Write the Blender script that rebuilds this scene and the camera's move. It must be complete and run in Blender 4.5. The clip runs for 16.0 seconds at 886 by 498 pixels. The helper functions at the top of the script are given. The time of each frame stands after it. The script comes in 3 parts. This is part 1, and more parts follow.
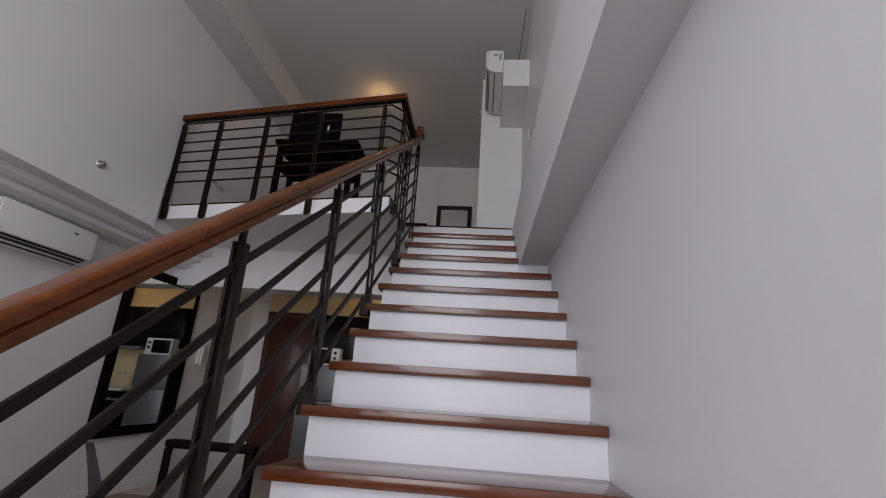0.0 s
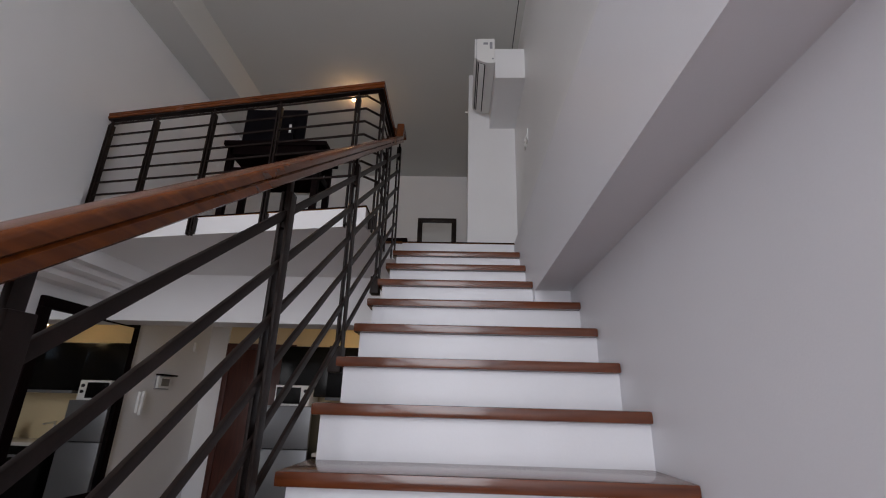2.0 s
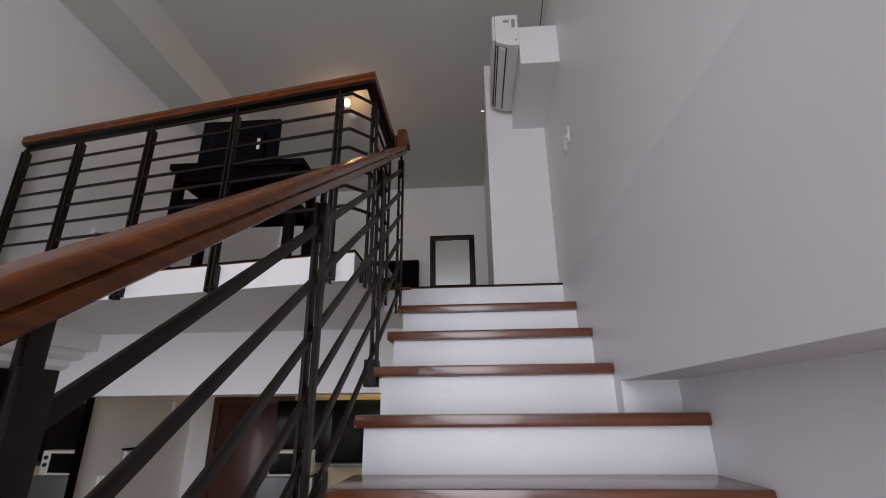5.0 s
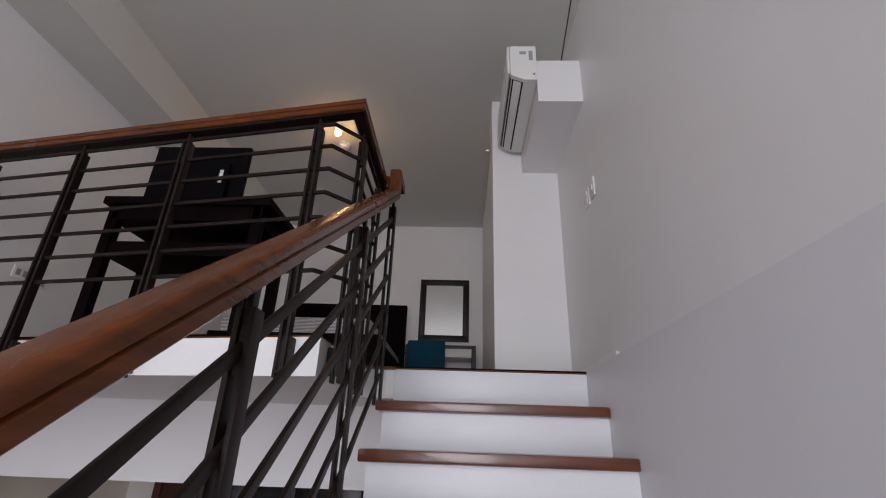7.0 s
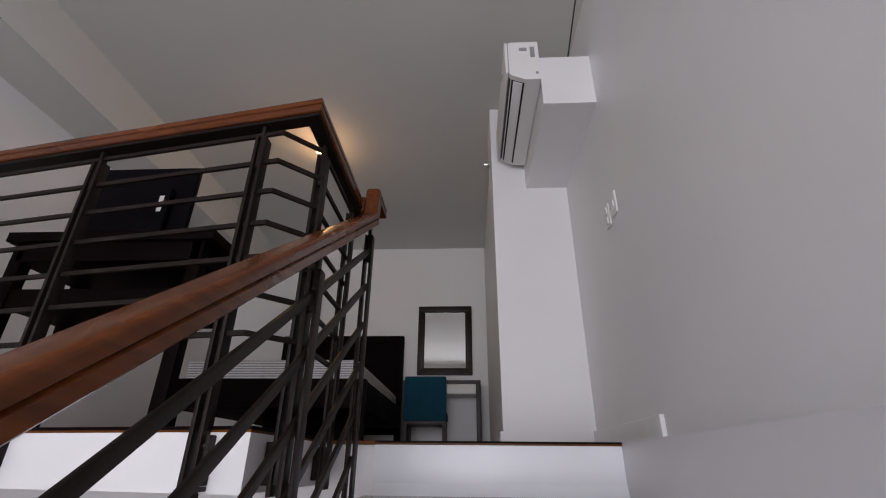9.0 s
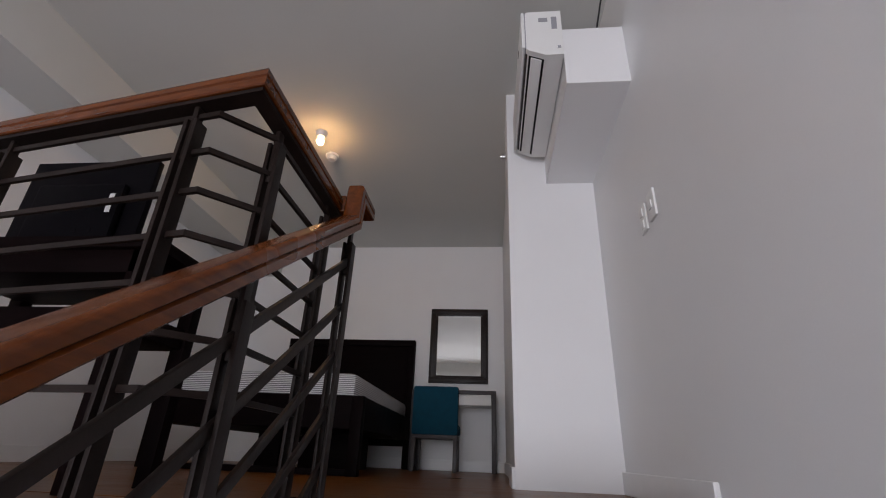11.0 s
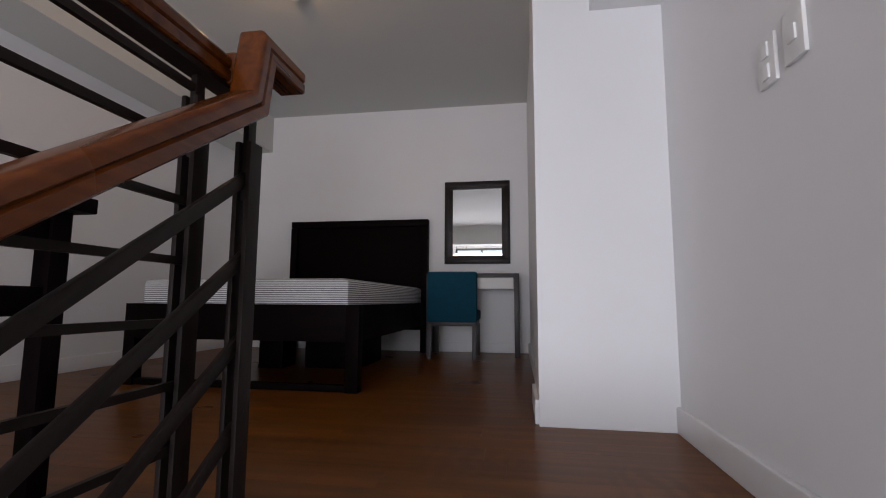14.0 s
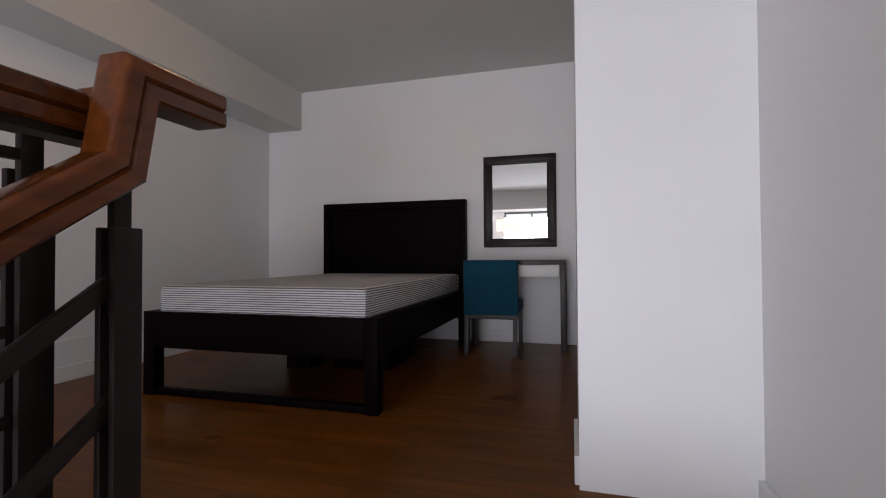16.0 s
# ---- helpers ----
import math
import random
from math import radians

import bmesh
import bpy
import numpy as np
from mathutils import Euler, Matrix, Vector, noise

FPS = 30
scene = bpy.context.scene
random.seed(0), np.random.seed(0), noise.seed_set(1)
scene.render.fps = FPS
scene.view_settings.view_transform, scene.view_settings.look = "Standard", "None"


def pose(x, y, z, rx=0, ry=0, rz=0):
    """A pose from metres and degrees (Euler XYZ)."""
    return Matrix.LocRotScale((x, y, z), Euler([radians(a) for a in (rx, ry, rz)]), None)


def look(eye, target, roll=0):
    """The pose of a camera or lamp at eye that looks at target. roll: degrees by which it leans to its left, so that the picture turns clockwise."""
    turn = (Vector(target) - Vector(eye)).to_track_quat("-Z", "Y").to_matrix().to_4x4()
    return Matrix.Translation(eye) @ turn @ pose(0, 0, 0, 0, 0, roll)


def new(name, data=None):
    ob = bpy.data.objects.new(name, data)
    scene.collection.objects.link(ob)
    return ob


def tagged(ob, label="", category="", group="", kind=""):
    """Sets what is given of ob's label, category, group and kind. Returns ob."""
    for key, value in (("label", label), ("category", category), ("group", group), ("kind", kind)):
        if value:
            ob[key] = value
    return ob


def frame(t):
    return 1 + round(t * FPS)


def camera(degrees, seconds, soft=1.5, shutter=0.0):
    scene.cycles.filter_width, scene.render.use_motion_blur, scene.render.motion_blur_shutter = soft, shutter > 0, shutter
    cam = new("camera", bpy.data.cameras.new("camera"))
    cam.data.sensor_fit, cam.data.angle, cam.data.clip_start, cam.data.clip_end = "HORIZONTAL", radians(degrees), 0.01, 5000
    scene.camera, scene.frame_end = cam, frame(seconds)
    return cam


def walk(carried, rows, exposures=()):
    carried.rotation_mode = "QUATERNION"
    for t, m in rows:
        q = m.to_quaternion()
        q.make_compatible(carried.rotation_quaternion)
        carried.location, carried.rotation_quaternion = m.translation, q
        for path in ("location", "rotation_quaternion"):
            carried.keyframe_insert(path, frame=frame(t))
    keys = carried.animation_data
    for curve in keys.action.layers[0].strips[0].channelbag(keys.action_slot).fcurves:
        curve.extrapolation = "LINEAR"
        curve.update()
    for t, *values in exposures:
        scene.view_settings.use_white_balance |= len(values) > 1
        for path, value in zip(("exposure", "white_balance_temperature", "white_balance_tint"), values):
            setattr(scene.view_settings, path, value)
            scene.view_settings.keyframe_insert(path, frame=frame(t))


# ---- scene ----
cam = camera(88.0, 16.0, 1.08)
PATH = [
    (0, (-0.271, -4.176, 1.163), (-0.447, -2.273, 1.752), 3.90),
    (0.5, (-0.332, -4.031, 1.164), (-0.535, -2.132, 1.757), 5.09),
    (1, (-0.359, -3.819, 1.231), (-0.588, -1.918, 1.810), 5.37),
    (1.5, (-0.380, -3.643, 1.355), (-0.539, -1.749, 1.976), 3.51),
    (2, (-0.442, -3.482, 1.439), (-0.515, -1.591, 2.086), 1.61),
    (2.5, (-0.479, -3.347, 1.548), (-0.538, -1.438, 2.140), 1.08),
    (3, (-0.488, -3.198, 1.594), (-0.621, -1.303, 2.222), 2.13),
    (3.5, (-0.497, -3.079, 1.729), (-0.675, -1.192, 2.366), 2.71),
    (3.7, (-0.502, -3.028, 1.763), (-0.655, -1.146, 2.423), 0.25),
    (5.8, (-0.532, -2.433, 2.141), (-0.663, -0.549, 2.801), -0.68),
    (6, (-0.526, -2.383, 2.175), (-0.663, -0.508, 2.858), -0.51),
    (6.5, (-0.566, -2.297, 2.283), (-0.618, -0.429, 2.997), 0.32),
    (7, (-0.596, -2.220, 2.362), (-0.682, -0.382, 3.145), 2.06),
    (7.5, (-0.565, -2.127, 2.401), (-0.740, -0.305, 3.208), 1.49),
    (8, (-0.552, -2.008, 2.522), (-0.716, -0.172, 3.299), 0.83),
    (8.5, (-0.545, -1.907, 2.546), (-0.688, -0.082, 3.353), 0.66),
    (9, (-0.560, -1.820, 2.622), (-0.660, -0.012, 3.472), 0.60),
    (9.2, (-0.544, -1.787, 2.653), (-0.644, 0.007, 3.533), 0.96),
    (11.3, (-0.481, -1.452, 2.874), (-0.688, 0.374, 3.662), 2.35),
    (11.5, (-0.505, -1.407, 2.908), (-0.687, 0.454, 3.618), 1.41),
    (12, (-0.510, -1.302, 3.001), (-0.609, 0.610, 3.582), -0.40),
    (12.5, (-0.504, -1.225, 3.035), (-0.619, 0.704, 3.550), 0.24),
    (13, (-0.435, -1.088, 3.081), (-0.716, 0.864, 3.416), -0.54),
    (13.5, (-0.421, -0.997, 3.161), (-0.759, 0.960, 3.395), 0.04),
    (14, (-0.444, -0.919, 3.182), (-0.761, 1.043, 3.404), 0.32),
    (14.5, (-0.454, -0.819, 3.295), (-0.710, 1.162, 3.385), 0.80),
    (15, (-0.439, -0.758, 3.325), (-0.735, 1.219, 3.398), 0.00),
    (15.5, (-0.409, -0.642, 3.346), (-0.859, 1.306, 3.399), 1.36),
    (16, (-0.382, -0.587, 3.444), (-0.922, 1.339, 3.480), -0.30),
]
EXPOSURES = [(0, -0.48, 6650, 16), (3, -0.26, 6600, 16), (6, 0.0, 6600, 17), (9, 0.14, 6550, 18), (11, 0.2, 6500, 18), (12.5, 0.26, 6400, 18), (14, 0.4, 6400, 18), (16, 0.46, 6400, 18)]
walk(cam, [(t, look(eye, target, roll)) for t, eye, target, roll in PATH], EXPOSURES)

# world and large lights
F = 2.70                     # loft floor level above the ground floor
STEP, GOING = 0.18, 0.262   # riser height and going of the stair
CEIL = 5.11
XL, XLOW = -3.36, -3.75      # living-room wall above and below its beam
SOUTH, NORTH, LOWN = -6.2, 3.46, 2.65   # window wall, bedroom end wall, kitchen wall
XE = 0.205                   # stair wall; its beam stands out to x = 0
XU = 0.15                    # the same wall above the beam
COL = 0.95                   # front of the column on the loft
world = bpy.data.worlds.new("world")
scene.world = world
world.use_nodes = True
wn = world.node_tree.nodes
sky = wn.new("ShaderNodeTexSky")
sky.sky_type, sky.sun_disc = "NISHITA", False
sky.sun_elevation, sky.sun_rotation = radians(50), radians(200)
world.node_tree.links.new(sky.outputs[0], wn["Background"].inputs[0])
wn["Background"].inputs[1].default_value = 0.12


def lamp(name, kind, m, power, colour, size=0.1, size_y=None):
    data = bpy.data.lights.new(name, kind)
    data.energy, data.color = power, colour
    if kind == "AREA":
        data.shape, data.size, data.size_y = "RECTANGLE", size, size_y or size
    elif kind == "SUN":
        data.angle = size
    else:
        data.shadow_soft_size = size
    ob = new(name, data)
    ob.matrix_world = m
    return ob


sun = lamp("sun", "SUN", look((0, 0, 0), (0.25, -0.45, -1.0)), 2.0, (1.0, 0.95, 0.88), radians(0.5))
lamp("window_daylight", "AREA", look((-1.2, SOUTH + 0.06, 2.65), (-1.2, 0, 2.65)), 158, (0.895, 0.935, 0.993), 2.2, 3.9)
lamp("loft_bulb_light", "POINT", pose(-1.79, 1.29, CEIL - 0.09), 2.9, (1.0, 0.56, 0.22), 0.03)
# unseen warm light added to tint the kitchen walls; it has no fixture
lamp("kitchen_warm_fill", "POINT", pose(-1.7, 1.95, 2.30), 5, (1.0, 0.72, 0.38), 0.04)


# materials
def material(name, colour, rough=0.5, metal=0.0, vary=0.06, scale=8.0, fine=90.0, bump=0.05, coat=0.0, spec=0.5):
    m = bpy.data.materials.new(name)
    m.use_nodes = True
    nt = m.node_tree
    b = nt.nodes["Principled BSDF"]
    b.inputs["Metallic"].default_value = metal
    b.inputs["Coat Weight"].default_value = coat
    b.inputs["Coat Roughness"].default_value = 0.12
    b.inputs["Specular IOR Level"].default_value = spec
    co = nt.nodes.new("ShaderNodeTexCoord")
    big = nt.nodes.new("ShaderNodeTexNoise")
    big.inputs["Scale"].default_value, big.inputs["Detail"].default_value = scale, 5
    small = nt.nodes.new("ShaderNodeTexNoise")
    small.inputs["Scale"].default_value, small.inputs["Detail"].default_value = fine, 3
    for n in (big, small):
        nt.links.new(co.outputs["Object"], n.inputs["Vector"])
    add = nt.nodes.new("ShaderNodeMath")
    add.operation = "MULTIPLY_ADD"
    add.inputs[1].default_value = 0.35
    nt.links.new(small.outputs["Fac"], add.inputs[0])
    nt.links.new(big.outputs["Fac"], add.inputs[2])
    ramp = nt.nodes.new("ShaderNodeMapRange")
    ramp.inputs["From Min"].default_value, ramp.inputs["From Max"].default_value = 0.35, 1.0
    nt.links.new(add.outputs[0], ramp.inputs["Value"])
    mix = nt.nodes.new("ShaderNodeMix")
    mix.data_type = "RGBA"
    mix.inputs["A"].default_value = (*[c * (1 - vary) for c in colour], 1)
    mix.inputs["B"].default_value = (*[min(1, c * (1 + vary)) for c in colour], 1)
    nt.links.new(ramp.outputs[0], mix.inputs["Factor"])
    nt.links.new(mix.outputs["Result"], b.inputs["Base Color"])
    rr = nt.nodes.new("ShaderNodeMapRange")
    rr.inputs["To Min"].default_value, rr.inputs["To Max"].default_value = max(0.02, rough * 0.85), min(1, rough * 1.15)
    nt.links.new(big.outputs["Fac"], rr.inputs["Value"])
    nt.links.new(rr.outputs[0], b.inputs["Roughness"])
    if bump:
        bp = nt.nodes.new("ShaderNodeBump")
        bp.inputs["Strength"].default_value, bp.inputs["Distance"].default_value = bump, 0.004
        nt.links.new(small.outputs["Fac"], bp.inputs["Height"])
        nt.links.new(bp.outputs[0], b.inputs["Normal"])
    return m


def wood(name, dark, light, axis, rough=0.25, coat=0.4, ring=9.0, vary=0.0, bump=0.06, spec=0.5):
    """Wood with its grain along axis 0, 1 or 2; vary: how much whole pieces differ."""
    m = bpy.data.materials.new(name)
    m.use_nodes = True
    nt = m.node_tree
    b = nt.nodes["Principled BSDF"]
    b.inputs["Coat Weight"].default_value, b.inputs["Coat Roughness"].default_value = coat, 0.1
    b.inputs["Specular IOR Level"].default_value = spec
    co = nt.nodes.new("ShaderNodeTexCoord")
    info = nt.nodes.new("ShaderNodeObjectInfo")
    shift = nt.nodes.new("ShaderNodeVectorMath")
    shift.operation = "MULTIPLY_ADD"
    nt.links.new(info.outputs["Random"], shift.inputs[0])
    shift.inputs[1].default_value = (37, 19, 11)
    nt.links.new(co.outputs["Object"], shift.inputs[2])
    mp = nt.nodes.new("ShaderNodeMapping")
    stretch = [ring * 5, ring * 5, ring * 5]
    stretch[axis] = ring * 0.35
    mp.inputs["Scale"].default_value = stretch
    nt.links.new(shift.outputs[0], mp.inputs["Vector"])
    grain = nt.nodes.new("ShaderNodeTexNoise")
    grain.inputs["Scale"].default_value, grain.inputs["Detail"].default_value = 1.0, 6
    grain.inputs["Distortion"].default_value = 0.6
    nt.links.new(mp.outputs[0], grain.inputs["Vector"])
    blotch = nt.nodes.new("ShaderNodeTexNoise")
    blotch.inputs["Scale"].default_value = 3.0
    nt.links.new(shift.outputs[0], blotch.inputs["Vector"])
    s = nt.nodes.new("ShaderNodeMath")
    s.operation = "MULTIPLY_ADD"
    s.inputs[1].default_value = 0.5
    nt.links.new(blotch.outputs["Fac"], s.inputs[0])
    nt.links.new(grain.outputs["Fac"], s.inputs[2])
    s2 = nt.nodes.new("ShaderNodeMath")
    s2.operation = "MULTIPLY_ADD"
    s2.inputs[1].default_value = vary
    nt.links.new(info.outputs["Random"], s2.inputs[0])
    nt.links.new(s.outputs[0], s2.inputs[2])
    rg = nt.nodes.new("ShaderNodeMapRange")
    rg.inputs["From Min"].default_value, rg.inputs["From Max"].default_value = 0.45, 1.05 + vary
    nt.links.new(s2.outputs[0], rg.inputs["Value"])
    mix = nt.nodes.new("ShaderNodeMix")
    mix.data_type = "RGBA"
    mix.inputs["A"].default_value, mix.inputs["B"].default_value = (*dark, 1), (*light, 1)
    nt.links.new(rg.outputs[0], mix.inputs["Factor"])
    nt.links.new(mix.outputs["Result"], b.inputs["Base Color"])
    rr = nt.nodes.new("ShaderNodeMapRange")
    rr.inputs["To Min"].default_value, rr.inputs["To Max"].default_value = rough * 0.8, rough * 1.3
    nt.links.new(blotch.outputs["Fac"], rr.inputs["Value"])
    nt.links.new(rr.outputs[0], b.inputs["Roughness"])
    bp = nt.nodes.new("ShaderNodeBump")
    bp.inputs["Strength"].default_value, bp.inputs["Distance"].default_value = bump, 0.003
    nt.links.new(grain.outputs["Fac"], bp.inputs["Height"])
    nt.links.new(bp.outputs[0], b.inputs["Normal"])
    return m


def glow(name, colour, strength):
    m = bpy.data.materials.new(name)
    m.use_nodes = True
    b = m.node_tree.nodes["Principled BSDF"]
    b.inputs["Base Color"].default_value = (*colour, 1)
    b.inputs["Emission Color"].default_value = (*colour, 1)
    b.inputs["Emission Strength"].default_value = strength
    return m


def glass(name, tint=(1, 1, 1), rough=0.0):
    m = bpy.data.materials.new(name)
    m.use_nodes = True
    b = m.node_tree.nodes["Principled BSDF"]
    b.inputs["Base Color"].default_value = (*tint, 1)
    b.inputs["Transmission Weight"].default_value, b.inputs["Roughness"].default_value = 1.0, rough
    return m


def stripes(name):
    """Mattress ticking: thin dark lines round a white quilted side."""
    m = material(name, (0.72, 0.72, 0.72), 0.85, vary=0.05, bump=0.2, spec=0.2)
    nt = m.node_tree
    b = nt.nodes["Principled BSDF"]
    link = b.inputs["Base Color"].links[0]
    base = link.from_socket
    co = nt.nodes.new("ShaderNodeTexCoord")
    sep = nt.nodes.new("ShaderNodeSeparateXYZ")
    nt.links.new(co.outputs["Object"], sep.inputs[0])
    mul = nt.nodes.new("ShaderNodeMath")
    mul.operation, mul.inputs[1].default_value = "MULTIPLY", 1 / 0.0118
    nt.links.new(sep.outputs["Z"], mul.inputs[0])
    fr = nt.nodes.new("ShaderNodeMath")
    fr.operation = "FRACT"
    nt.links.new(mul.outputs[0], fr.inputs[0])
    gt = nt.nodes.new("ShaderNodeMath")
    gt.operation, gt.inputs[1].default_value = "GREATER_THAN", 0.56
    nt.links.new(fr.outputs[0], gt.inputs[0])
    mix = nt.nodes.new("ShaderNodeMix")
    mix.data_type = "RGBA"
    nt.links.new(gt.outputs[0], mix.inputs["Factor"])
    nt.links.new(base, mix.inputs["A"])
    mix.inputs["B"].default_value = (0.17, 0.165, 0.175, 1)
    nt.links.new(mix.outputs["Result"], b.inputs["Base Color"])
    return m


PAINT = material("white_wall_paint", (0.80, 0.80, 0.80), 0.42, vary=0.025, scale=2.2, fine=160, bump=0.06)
# a little darker and bluer than PAINT, for the stair wall and its beam
PAINT2 = material("cooler_white_wall", (0.74, 0.74, 0.77), 0.42, vary=0.025, scale=2.2, fine=160, bump=0.06)
RISERP = material("white_satin_paint", (0.72, 0.727, 0.75), 0.35, vary=0.03, scale=5, fine=120, bump=0.05)
CEILP = material("ceiling_paint", (0.635, 0.636, 0.605), 0.8, vary=0.025, scale=1.5, fine=150, bump=0.05)
CREAM = material("cream_wall_paint", (0.74, 0.60, 0.36), 0.6, vary=0.03, scale=2, fine=150, bump=0.05)
TRIMP = material("white_gloss_trim", (0.80, 0.80, 0.80), 0.3, vary=0.03, scale=12)
TREAD = wood("stained_tread_wood", (0.060, 0.0132, 0.0038), (0.160, 0.042, 0.0120), 0, 0.22, 0.45)
RAILW = wood("varnished_handrail_wood", (0.058, 0.0125, 0.0020), (0.150, 0.039, 0.0060), 1, 0.24, 0.14, 9.0, 0.0, 0.06, 0.26)
RAILX = wood("varnished_rail_wood_across", (0.058, 0.0125, 0.0020), (0.150, 0.039, 0.0060), 0, 0.24, 0.14, 9.0, 0.0, 0.06, 0.26)
STEEL = material("painted_dark_steel", (0.0155, 0.0102, 0.0086), 0.42, 0.0, vary=0.35, scale=14, fine=120, bump=0.08, spec=0.12)
PLANK = wood("loft_floor_planks", (0.074, 0.0240, 0.0040), (0.215, 0.074, 0.0120), 0, 0.29, 0.0, 4.0, 0.14, 0.01, 0.10)


def figure(m):
    """Rippled figure in a few patches of the boards."""
    nt = m.node_tree
    b = nt.nodes["Principled BSDF"]
    base = b.inputs["Base Color"].links[0].from_socket
    geo = nt.nodes.new("ShaderNodeNewGeometry")
    wave = nt.nodes.new("ShaderNodeTexWave")
    wave.bands_direction = "X"
    wave.inputs["Scale"].default_value, wave.inputs["Distortion"].default_value = 5.5, 7.0
    wave.inputs["Detail"].default_value, wave.inputs["Detail Scale"].default_value = 3.0, 1.6
    patch = nt.nodes.new("ShaderNodeTexNoise")
    patch.inputs["Scale"].default_value = 2.1
    for n in (wave, patch):
        nt.links.new(geo.outputs["Position"], n.inputs["Vector"])
    cut = nt.nodes.new("ShaderNodeMapRange")
    cut.inputs["From Min"].default_value, cut.inputs["From Max"].default_value = 0.54, 0.68
    nt.links.new(patch.outputs["Fac"], cut.inputs["Value"])
    both = nt.nodes.new("ShaderNodeMath")
    both.operation = "MULTIPLY"
    nt.links.new(wave.outputs["Fac"], both.inputs[0])
    nt.links.new(cut.outputs[0], both.inputs[1])
    mix = nt.nodes.new("ShaderNodeMix")
    mix.data_type, mix.blend_type = "RGBA", "MULTIPLY"
    nt.links.new(both.outputs[0], mix.inputs["Factor"])
    nt.links.new(base, mix.inputs["A"])
    mix.inputs["B"].default_value = (0.68, 0.64, 0.62, 1)
    nt.links.new(mix.outputs["Result"], b.inputs["Base Color"])


figure(PLANK)
GROUNDW = wood("ground_floor_planks", (0.10, 0.032, 0.012), (0.22, 0.08, 0.03), 1, 0.25, 0.3, 6.0, 0.3)
TILE = material("pale_floor_tile", (0.50, 0.46, 0.40), 0.3, vary=0.06, scale=3)
GROUT = material("dark_joint", (0.02, 0.012, 0.008), 0.9)
WENGE = wood("dark_wenge_wood", (0.0024, 0.0009, 0.0010), (0.0062, 0.0025, 0.0027), 0, 0.5, 0.0, 8.0, 0.0, 0.06, 0.04)
WENGEV = wood("dark_wenge_wood_upright", (0.0024, 0.0009, 0.0010), (0.0062, 0.0025, 0.0027), 2, 0.5, 0.0, 8.0, 0.0, 0.06, 0.04)
FRAMEW = wood("dark_brown_frame_wood", (0.010, 0.006, 0.005), (0.022, 0.013, 0.011), 0, 0.4, 0.0, 8.0, 0.0, 0.05, 0.25)
GREYW = wood("grey_brown_wood", (0.026, 0.021, 0.022), (0.055, 0.046, 0.048), 2, 0.5, 0.05, 8.0)
DOORW = wood("red_brown_door_wood", (0.036, 0.0075, 0.004), (0.082, 0.020, 0.011), 2, 0.36, 0.12)
TEAL = material("teal_upholstery", (0.005, 0.060, 0.100), 0.85, vary=0.15, scale=20, fine=420, bump=0.35, spec=0.2)
GREYF = material("grey_chair_fabric", (0.030, 0.026, 0.031), 0.8, vary=0.12, scale=18, fine=300, bump=0.3, spec=0.2)
TICK = stripes("striped_mattress_ticking")
QUILT = material("pale_mattress_top", (0.40, 0.39, 0.38), 0.85, vary=0.06, scale=9, fine=60, bump=0.3, spec=0.2)
PLASTIC = material("white_plastic", (0.78, 0.78, 0.76), 0.35, vary=0.02, bump=0.0)
BLACKP = material("black_plastic", (0.007, 0.007, 0.008), 0.4, vary=0.1, bump=0.05, spec=0.25)
SCREENB = material("black_screen_back", (0.0028, 0.0022, 0.0036), 0.5, vary=0.1, bump=0.05, spec=0.06)
SILVER = material("silver_appliance_steel", (0.17, 0.175, 0.18), 0.38, 0.6, vary=0.04, scale=4, bump=0.02)
CHROME = material("chrome", (0.7, 0.7, 0.7), 0.32, 1.0, vary=0.02, bump=0.0)
MIRRORM = material("mirror_silvering", (0.86, 0.87, 0.86), 0.015, 1.0, vary=0.0, bump=0.0)
STONE = material("pale_stone_worktop", (0.55, 0.53, 0.50), 0.2, vary=0.1, scale=30)
BLACKG = material("black_gloss_laminate", (0.003, 0.003, 0.003), 0.2, vary=0.1, bump=0.0, spec=0.2)
GLASSM = glass("clear_glass")
TABLEG = glass("smoked_table_glass", (0.55, 0.6, 0.6))
BULBM = glow("warm_bulb_glow", (1.0, 0.62, 0.25), 14.0)
GREYL = material("grey_print", (0.3, 0.3, 0.32), 0.5, bump=0.0)
CABLE = material("black_cable", (0.01, 0.01, 0.01), 0.5, bump=0.0)
SHADEM = glow("lit_pendant_shade", (1.0, 0.72, 0.45), 1.2)


# mesh helpers
def box(x0, x1, y0, y1, z0, z1, bevel=0.0, bm=None, m=None):
    bm = bm or bmesh.new()
    got = bmesh.ops.create_cube(bm, size=1.0, matrix=Matrix.LocRotScale(
        ((x0 + x1) / 2, (y0 + y1) / 2, (z0 + z1) / 2), None, (abs(x1 - x0), abs(y1 - y0), abs(z1 - z0))))
    if bevel:
        edges = list({e for v in got["verts"] for e in v.link_edges})
        got = bmesh.ops.bevel(bm, geom=edges, offset=bevel, segments=2, affect="EDGES", profile=0.6)
    if m is not None:
        bmesh.ops.transform(bm, matrix=m, verts=got["verts"])
    return bm


def strut(a, b, wide, high, bevel=0.0, bm=None, up=(0, 0, 1)):
    """A bar of rectangular section from a to b; wide is level, high is across it."""
    a, b = Vector(a), Vector(b)
    ahead = (b - a).normalized()
    side = ahead.cross(Vector(up)).normalized()
    top = side.cross(ahead).normalized()
    turn = Matrix((side, ahead, top)).transposed().to_4x4()
    return box(-wide / 2, wide / 2, -(b - a).length / 2, (b - a).length / 2, -high / 2, high / 2, bevel, bm,
               Matrix.Translation((a + b) / 2) @ turn)


